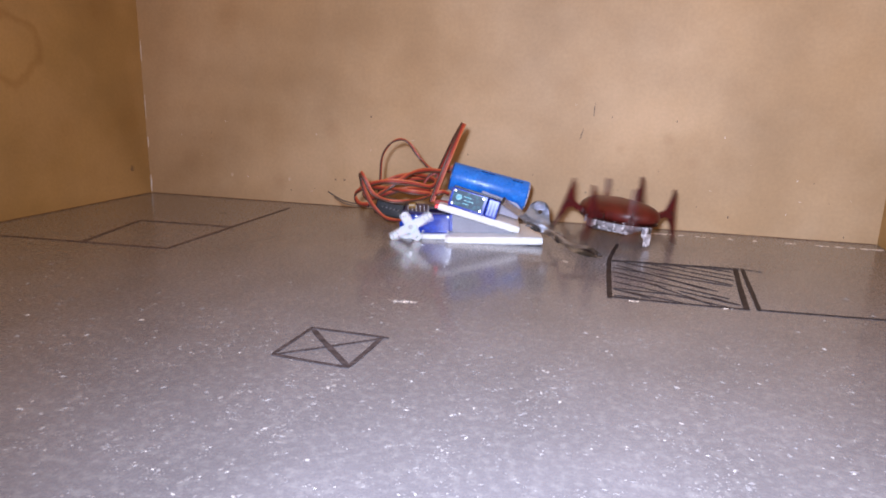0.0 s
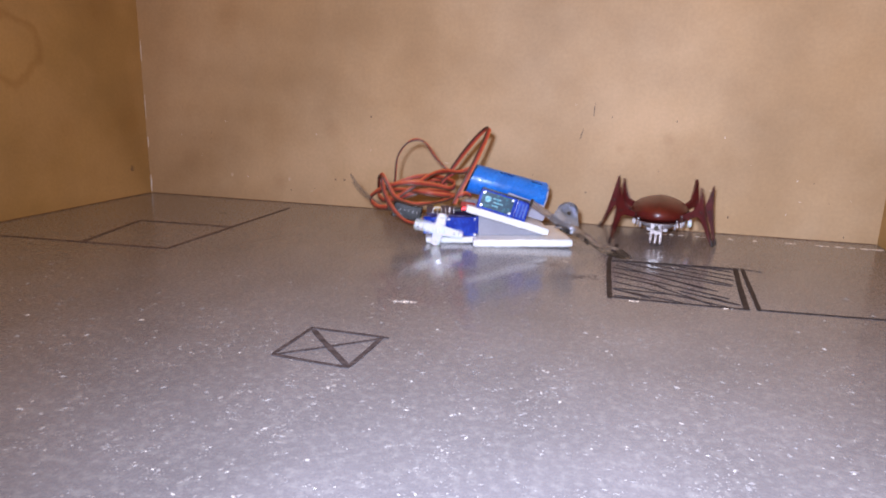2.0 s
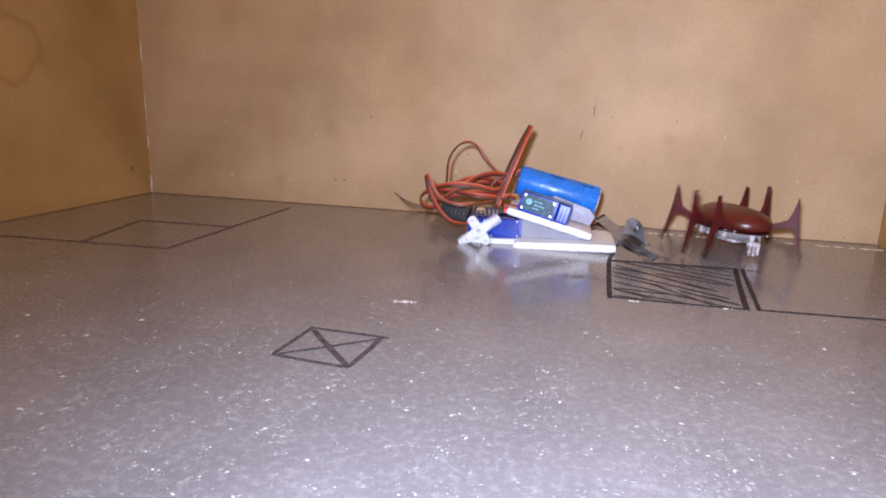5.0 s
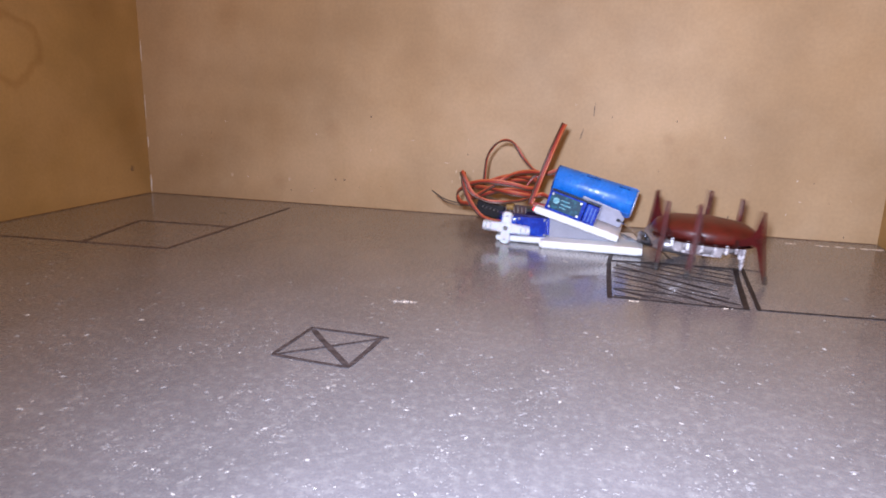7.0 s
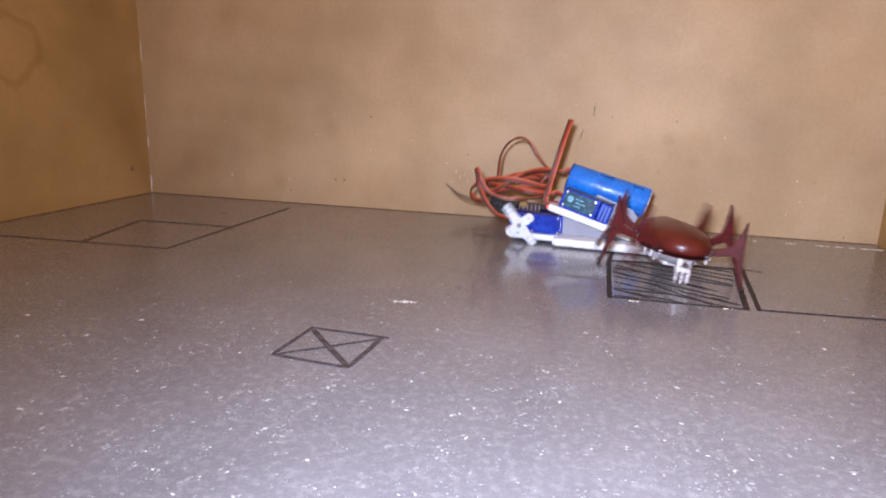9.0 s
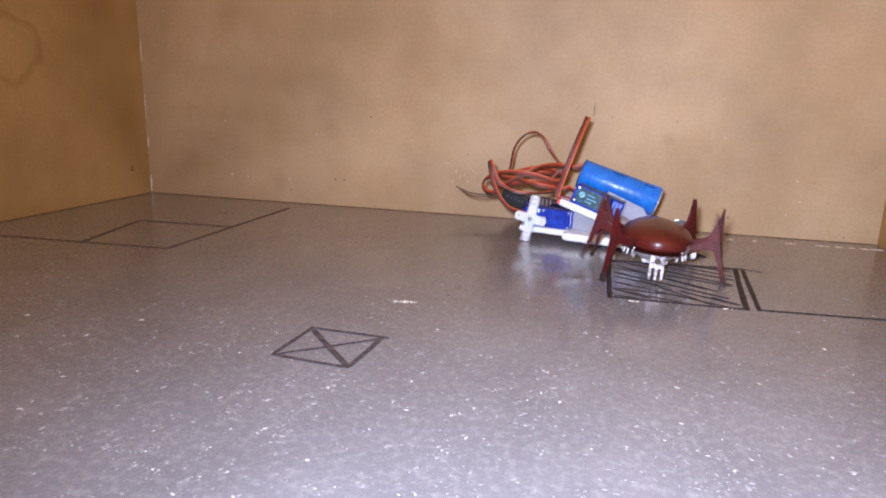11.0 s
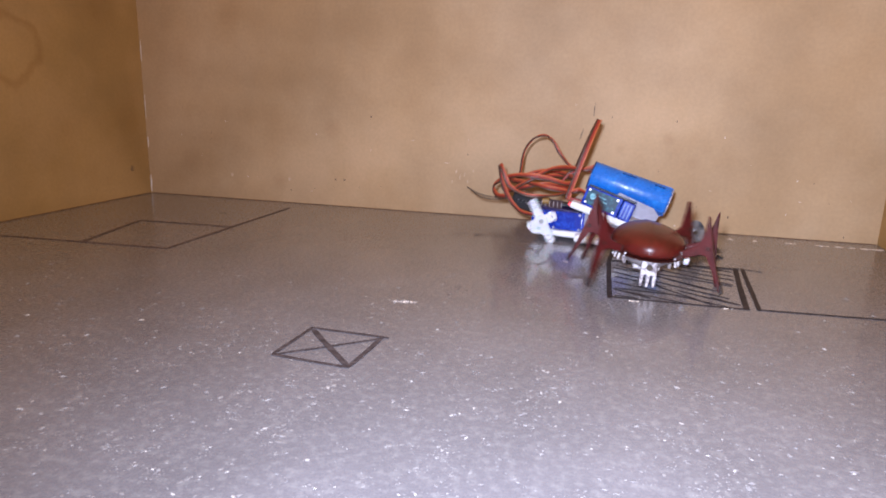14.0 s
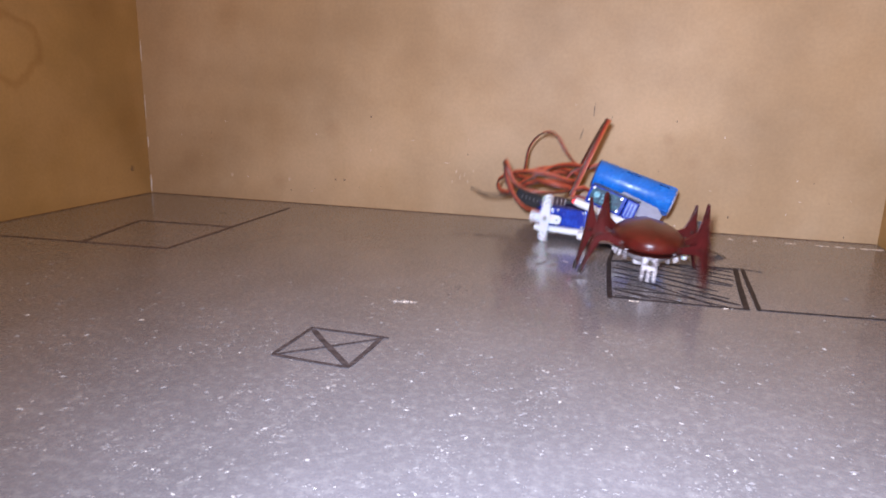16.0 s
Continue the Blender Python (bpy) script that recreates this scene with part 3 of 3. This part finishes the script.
    bm2 = slab([(-15, -1.3), (-14.2, -2.2), (-3.2, -2.9), (3.2, -2.9), (14.2, -2.2), (15, -1.3), (15, 1.3), (14.2, 2.2), (3.2, 2.9), (-3.2, 2.9), (-14.2, 2.2), (-15, 1.3)], 2.0, 0.35)
    merge(bm, bm2)
    merge(bm, turned(slab([(-2.7, -9), (-1.2, -10), (1.2, -10), (2.7, -9), (3.0, 0), (2.7, 9), (1.2, 10), (-1.2, 10), (-2.7, 9), (-3.0, 0)], 1.8, 0.3), place(0, 0, 0)))
    merge(bm, rod(3.9, 3.4, "y", 20))
    wheel = part("cross_wheel", bm, M_HORN, bot, "white nylon four-armed servo horn used as a wheel")
    part("screw", turned(rod(1.5, 0.6, "y", 12, 0.15), place(0, -1.9, 0)), M_STEEL, wheel)
    for x, z in ((-12.6, 0), (-9.6, 0), (9.6, 0), (12.6, 0), (0, 7.4), (0, -7.4)):
        part("hole", turned(rod(0.55, 0.2, "y", 8, 0), place(x, -1.02, z)), M_MOTOR, wheel)

    # bent aluminium flipper
    def plate(pts, width, wave):
        path = smooth_path([(x, 0, z) for x, z in pts], 4)
        bm = bmesh.new()
        rows_ = []
        for i, q in enumerate(path):
            t = i / (len(path) - 1)
            w, c = width(t), wave * math.sin(9 * t)
            rows_.append([bm.verts.new((q.x, -w, q.z + c)), bm.verts.new((q.x, -0.35 * w, q.z + 0.7)), bm.verts.new((q.x, 0.4 * w, q.z + 0.5)), bm.verts.new((q.x, w, q.z - c))])
        for a, b in zip(rows_, rows_[1:]):
            for k in range(3):
                bm.faces.new((a[k], a[k + 1], b[k + 1], b[k]))
        bmesh.ops.solidify(bm, geom=bm.faces[:], thickness=0.6)
        return bm

    flip = part("flipper", plate([(-22, 9), (-10, 4.5), (0, 0), (9, -1.2), (18, -4.4)], lambda t: 4.4 + 1.6 * t, 0.5), M_METAL, bot, "bent aluminium flipper bracket with drilled lugs")
    blade = part("blade", plate([(0, 0), (8, -2.2), (14, -2.8), (24, -2.4), (34, -4.4), (46, -6.2)], lambda t: 5.4 - 2.2 * t, 1.2), M_METAL, flip, "long crumpled aluminium blade")
    for y, lean, s in ((4.6, 8, 1.05), (-4.2, 50, 0.62)):
        out = [(-8.5 * s, 0)] + [(-6.6 * s * math.cos(a) * (1 if math.cos(a) > 0 else 0.85), (7 + 8 * math.sin(a)) * s) for a in [math.pi * k / 10 for k in range(11)]] + [(8.5 * s, 0)]
        bm = slab(out, 0.7, 0.15)
        merge(bm, turned(rod(1.7, 1.5, "y", 14, 0.2), place(0.5, -0.2, 8 * s)))
        hole = turned(rod(1.3, 1.9, "y", 12, 0.1), place(1, y, 0, lean, 0, 0) @ place(0.5, -0.3, 8 * s))
        lug = part("lug", turned(bm, place(1, y, 0, lean, 0, 0)), M_METAL, flip, "rounded drilled lug")
        part("hole", hole, M_DARK, lug)
    part("hinge_rod", turned(rod(0.9, 7.5, "y", 12), place(-21.5, 0, 8.8)), M_BLACK, flip)
    return bot, wheel, flip, blade, tall, aerials, [o for o in soft if o is not tall]


# ---------------------------------------------------------------- the red walking toy
def build_toy():
    toy = hub("walking_toy", "six-legged dark red plastic insect toy with a domed shell", "toy robot")

    def dome(name, a, b, top, low, mat, label, z0=0.0, parent=toy, n=40, m=8, ex=2.3, crest=0.0):
        bm = bmesh.new()
        rings = []
        for j in range(-m, m + 1):
            f = j / m
            r = (1 - abs(f) ** ex) ** (1 / ex) if abs(f) < 1 else 0.0
            r = max(r, 0.04)
            z = z0 + (top if f > 0 else low) * abs(f) * (1 if f > 0 else -1)
            rings.append([bm.verts.new((a * r * math.cos(2 * math.pi * k / n), b * r * math.sin(2 * math.pi * k / n), z + crest * max(0.0, f) * (1 - abs(r * math.sin(2 * math.pi * k / n))) ** 2)) for k in range(n)])
        for p, q in zip(rings, rings[1:]):
            for k in range(n):
                bm.faces.new((p[k], p[(k + 1) % n], q[(k + 1) % n], q[k]))
        bm.faces.new(rings[0])
        bm.faces.new(rings[-1])
        return part(name, bm, mat, parent, label, smooth=True)

    shell = dome("shell", 27, 17.6, 8.8, 5.0, M_SHELL, "domed translucent dark red shell", 18.6, ex=2.45, crest=1.4)
    dome("shell_rim", 26.4, 17.0, 0.9, 0.9, M_RIM, "darker rim", 15.0, shell)
    ridge = smooth_path([(-26, 0, 21.4), (-16, 0, 26.0), (0, 0, 28.2), (16, 0, 26.0), (25, 0, 21.8)], 6)
    part("shell_ridge", tube(ridge, 0.6, 7), M_RIM, shell, smooth=True)
    part("shell_stud", turned(rod(1.4, 2.4, "z", 12, 0.4, 0.9), place(-20, 0, 24.6)), M_RIM, shell)
    arc = [Vector((25.2 * math.cos(a), 15.8 * math.sin(a), 22.0)) for a in [math.pi * (0.45 + 1.1 * k / 24) for k in range(25)]]
    part("tail_edge", tube(arc, 0.75, 7), M_RIM, shell, "dark raised rear edge", smooth=True)
    dome("belly", 21, 13.0, 2.0, 8.0, M_CLEAR, "cloudy clear plastic belly", 15.0, ex=2.0)
    part("gearbox", box(-10, 11, -6.5, 6.5, 7.0, 14, 1.2), M_GEAR, toy, "white plastic gearbox under the shell")
    part("motor", turned(rod(4.4, 15, "x", 20, 0.8), place(-12, 0, 9.5)), M_MOTOR, toy, "grey motor can")
    mouth = part("mouth_guard", box(19.0, 22.5, -3.6, 3.6, 7.2, 14.5, 0.8), M_GEAR, toy, "white front bracket with a dark screw hole")
    part("screw_hole", turned(rod(1.5, 0.6, "x", 14, 0.1), place(22.5, 0, 11.2)), M_DARK, mouth)
    for y in (-2.9, 0, 2.9):
        part("bracket_prong", turned(rod(0.6, 6.5, "z", 10, 0.2, 1.0), place(21.6, y, 4.8)), M_GEAR, mouth)
    for s in (-1, 1):
        if s > 0:
            part("crank", turned(rod(2.6, 2.6, "y", 16, 0.8), place(3, 19.0, 12.8)), M_HORN, toy, "white nylon crank that drives the legs", smooth=True)
        # White tabs imitate short highlights along the shell's lower rim
        for x, z in ((17, 8.4), (12, 7.8), (6.5, 7.6), (0, 7.5), (-7, 7.6), (-15, 8.2)):
            part("rim_glint", turned(box(-0.8, 0.8, -0.5, 0.5, -2.2, 2.6, 0.3), place(x, s * 15.6 * math.sqrt(1 - (x / 26) ** 2), z + 5.4, s * 10, 0, 0)), M_GEAR, toy)
        for i in range(3):
            part("gear", turned(rod(2.6, 1.4, "y", 14, 0.25), place(-12 + 10 * i, s * 10.6, 11.0)), M_CLEAR, toy)
    legs = []
    # arm from the hip, then a blade with a tall spike above the knee and a tapering shin below it
    prof = [(0, -1.6), (-1.2, 0), (0, 1.6), (6, 2.7), (10.2, 4.8), (12.4, 10.2), (14.1, 20), (14.8, 20), (15.2, 10), (15.8, 3.5), (17.0, -5), (19.2, -16.4), (18.3, -17.4), (15.0, -6), (13.3, 0.4), (10.5, 1.3), (6, -0.6)]
    for s in (1, -1):
        for k, (hx, hy, out) in enumerate(((16, 12.6, 60), (-1, 16.6, 90), (-17, 12.0, 120))):
            shape = prof if k == 1 else [(x, z if z < 3 else 3 + (z - 3) * 0.9) for x, z in prof]
            leg = part("leg", slab(shape, 2.6, 0.55), M_LEG, toy, "jointed wine-red leg with a pointed knee")
            part("foot", turned(box(-0.9, 0.9, -1.2, 1.2, -2.4, 2.0, 0.5), place(18.7, 0, -15.4, 0, -8, 0)), M_FOOT, leg, "black rubber foot")
            part("hip_joint", turned(rod(2.4, 3.6, "y", 14, 0.4), place(0.4, 0, 0)), M_RIM, leg)
            part("knee_pin", turned(rod(1.0, 3.2, "y", 10, 0.2), place(13.6, 0, 3.6)), M_RIM, leg)
            legs.append((leg, hx, s * hy, s * out, (k + (s > 0)) % 2))
    return toy, legs


bot, wheel, flipper, blade, tall_loop, aerial_wires, soft_parts = build_robot()
toy, legs = build_toy()


# ---------------------------------------------------------------- what moves
def between(table, t):
    """Smooth value of a table of (t, values...) at t."""
    ts = [r[0] for r in table]
    return [float(np.interp(t, ts, [r[i] for r in table])) for i in range(1, len(table[0]))]


BOT = [  # seconds, x, y, yaw (mm, degrees)
    (0.0, 287.4, -97.0, 10.5), (0.5, 291.8, -99.0, 11.5), (1.0, 296.9, -101.0, 16.5), (1.5, 302.6, -103.0, 18.5), (2.0, 306.6, -102.2, 16.5), (2.5, 311.6, -101.5, 12.5), (3.0, 317.7, -100.8, 15.0), (3.5, 322.1, -100.0, 12.5), (4.0, 325.4, -98.6, 6.5), (4.2, 326.8, -98.0, 5.9), (6.5, 334.9, -91.4, -1.0), (7.0, 344.3, -90.0, -4.0), (7.5, 347.0, -88.9, -4.0), (8.0, 352.5, -87.8, -4.0), (8.5, 351.7, -86.8, -4.0), (9.0, 351.8, -85.7, -4.0), (11.5, 358.3, -76.9, -4.4), (12.0, 359.2, -76.7, -4.4), (12.5, 361.1, -76.5, -4.5), (13.0, 362.7, -76.3, -4.6), (13.5, 363.8, -76.1, -4.6), (14.0, 364.1, -75.9, -4.7), (14.5, 364.6, -75.6, -4.8), (15.0, 363.7, -75.4, -4.9), (15.5, 364.0, -75.2, -4.9), (16.0, 365.6, -75.0, -5.0),
]
SPIN = [(0, 30), (0.5, 150), (1.0, 95), (2.0, 165), (2.5, 120), (3.0, 80), (4.0, 140), (6.3, 150), (6.5, 50), (7.0, 175), (7.5, 125), (8.0, 80), (8.5, 45), (9.0, 130),
        (12.5, 90), (14.0, 120), (14.1, 65), (14.3, 150), (14.5, 70), (14.7, 155), (14.8, 110), (14.9, 65), (15.1, 155), (15.2, 105), (15.3, 65), (15.5, 150), (16.0, 88)]
FLIP = [  # seconds, x, y, z, roll, pitch, turn, in the robot's space
    (0.0, 54, -2, 14, 20, 16, -10), (1.5, 53, 0, 14, 20, 15, -14), (3.0, 56, -2, 13, 22, 15, -18), (3.5, 64.5, -9, 8.2, 28, 8, -42), (4.2, 67, -5, 8.2, 28, 8, -36),
    (6.3, 65, 2, 6, -20, 8, -50), (7.0, 62, 8, 6, -20, 6, -30), (9.0, 64, 12, 6, 0, 4, 0), (11.3, 67, 9, 4.5, 0, 0, 6), (16.0, 69, 8, 4.5, 0, 0, 6)]
BLADE = [(0.0, 15, -3.0, -13, -26), (3.0, 15, -3.0, -12, -28), (3.5, -22, 8.8, 9, 0), (4.2, -22, 8.8, 9, 0), (6.3, -20, 1.4, -8, 20), (16.0, -22, 1.4, 2, 24)]
SLACK = [(0, -1.3), (0.5, -6.7), (1.0, -7.5), (1.5, -7.9), (2.0, -5.1), (3.0, -4.5), (3.5, -4.1), (4.2, -5.0), (6.3, 0), (16.0, 0)]  # the cell and the cables lag the boards
LOOP = [(0.0, 10, 0), (0.5, 18, 3), (1.0, 18, 8), (1.5, 23, 12), (2.0, 17, 10), (3.0, 14, 9), (3.5, 17, 8), (4.2, 11, 0), (6.5, 8, 0), (9.0, 0, 0), (11.5, 2, 0), (14.4, 4, 2), (15.0, 8, 3), (16.0, 6, 2)]
AERIAL = [(0.0, -5), (0.5, 10), (0.9, 22), (1.6, 22), (2.2, 20), (3.5, 14), (4.2, 4), (6.3, -8), (9.0, -4), (11.5, -20), (12.5, -14), (14.3, -14), (14.5, -4), (14.9, -16), (16.0, -21)]
TOY = [  # seconds, x, y, heading, lean
    (0.0, 389, -57, -31, 3), (0.5, 380, -55, -33, 5), (1.0, 390, -42, -118, 2), (1.5, 422, -42, -112, 0), (2.0, 416, -39, -97, 0), (2.5, 410, -35, -103, 1), (3.0, 418, -38, -87, 4),
    (3.5, 430, -40, -88, 2), (4.0, 437, -38, -96, 3), (4.2, 441, -41, -102, 2), (5.3, 462, -62, -45, 0), (6.3, 464, -70, -5, 0), (6.5, 439, -84, -3, 2), (6.8, 438, -91, -4, 4),
    (7.0, 433, -104, -6, 3), (7.2, 422, -106, -16, 4), (7.5, 422, -106, -24, 5), (7.8, 422, -119, -38, 9), (8.0, 417, -116, -70, 8), (8.2, 421, -120, -26, 7), (8.5, 423, -121, -12, 6),
    (8.8, 421, -128, -40, 5), (9.0, 414, -128, -76, 6), (9.2, 413, -123, -82, 5), (11.3, 406, -128, -90, 2), (11.5, 404, -124, -93, 3), (12.0, 406, -127, -97, 4), (12.5, 401, -132, -100, 0),
    (13.0, 402, -134, -88, 2), (13.5, 410, -131, -93, 3), (14.0, 402, -141, -88, 3), (14.5, 393, -144, -108, 0), (15.0, 399, -147, -110, 3), (15.5, 419, -132, -67, 9), (16.0, 402, -132, -86, 3)]

GAIT = [(0.0, 5.3), (4.2, 5.3), (6.0, 9.4), (8.6, 9.4), (9.1, 5.3), (16.0, 5.3)]  # steps a second


def motions():
    # wheel angle, unwrapped along its steady turn
    spin = [SPIN[0]]
    for t, a in SPIN[1:]:
        guess = spin[-1][1] - 455.0 * (t - spin[-1][0])
        spin.append((t, a + 180.0 * round((guess - a) / 180.0)))
    times = [i / 10 for i in range(161)]
    rows, turns = [], []
    for t in times:
        a = between(spin, t)[0]
        s, c = abs(math.sin(radians(a))), abs(math.cos(radians(a)))
        lift = max(15.0 * s, 10.0 * c) - 11.2
        x, y, yaw = between(BOT, t)
        m = pose(x * MM, y * MM, 0, 0, 0, yaw) @ pose(60 * MM, 0, 0.0004, 0, math.degrees(lift / 81.0), 0) @ pose(-60 * MM, 0, 0)
        rows.append((t, m))
        turns.append((t, pose(-21 * MM, 2.6 * MM, 11 * MM, 0, -a, 0)))
    walk(bot, rows)
    walk(wheel, turns)
    walk(flipper, [(t, pose(x * MM, y * MM, z * MM, rx, ry, rz)) for t, x, y, z, rx, ry, rz in FLIP])
    for wire in aerial_wires:
        walk(wire, [(t, pose((-46 + between(SLACK, t)[0]) * MM, 16 * MM, 22 * MM, 0, ry, 0)) for t, ry in AERIAL])
    for ob in soft_parts:
        walk(ob, [(t, pose(x * MM, 0, 0)) for t, x in SLACK])
    walk(blade, [(t, pose(x * MM, 0, z * MM, 0, ry, rz)) for t, x, z, ry, rz in BLADE])
    walk(tall_loop, [(t, pose((-6 + between(SLACK, t)[0]) * MM, 3 * MM, 28 * MM, 0, ry, rz)) for t, ry, rz in LOOP])
    rows = []
    for t in times:
        x, y, head, lean = between(TOY, t)
        rock = math.sin(2 * math.pi * 5.0 * t)
        bob, head, lean = 0.5 * rock, head + 9 * rock, lean + 3.5 * rock
        rows.append((t, pose(x * MM, y * MM, (0.6 + bob) * MM) @ pose(0, 0, 0, 0, lean, 0) @ pose(0, 0, 0, 0, 0, head)))
    walk(toy, rows)
    # the legs trot faster while the toy shoves sideways past the robot
    for leg, hx, hy, out, phase in legs:
        rows, p = [], math.pi * phase
        for i in range(16 * 30 + 1):
            t = i / 30
            swing = 21 * math.sin(p) * (1 if out > 0 else -1)
            lift = 12 * max(0.0, math.cos(p))
            rows.append((t, pose(hx * MM, hy * MM, 17.6 * MM, 0, 0, out + swing) @ pose(0, 0, 0, 0, -lift, 0)))
            p += 2 * math.pi * between(GAIT, t)[0] / 30
        walk(leg, rows)


motions()
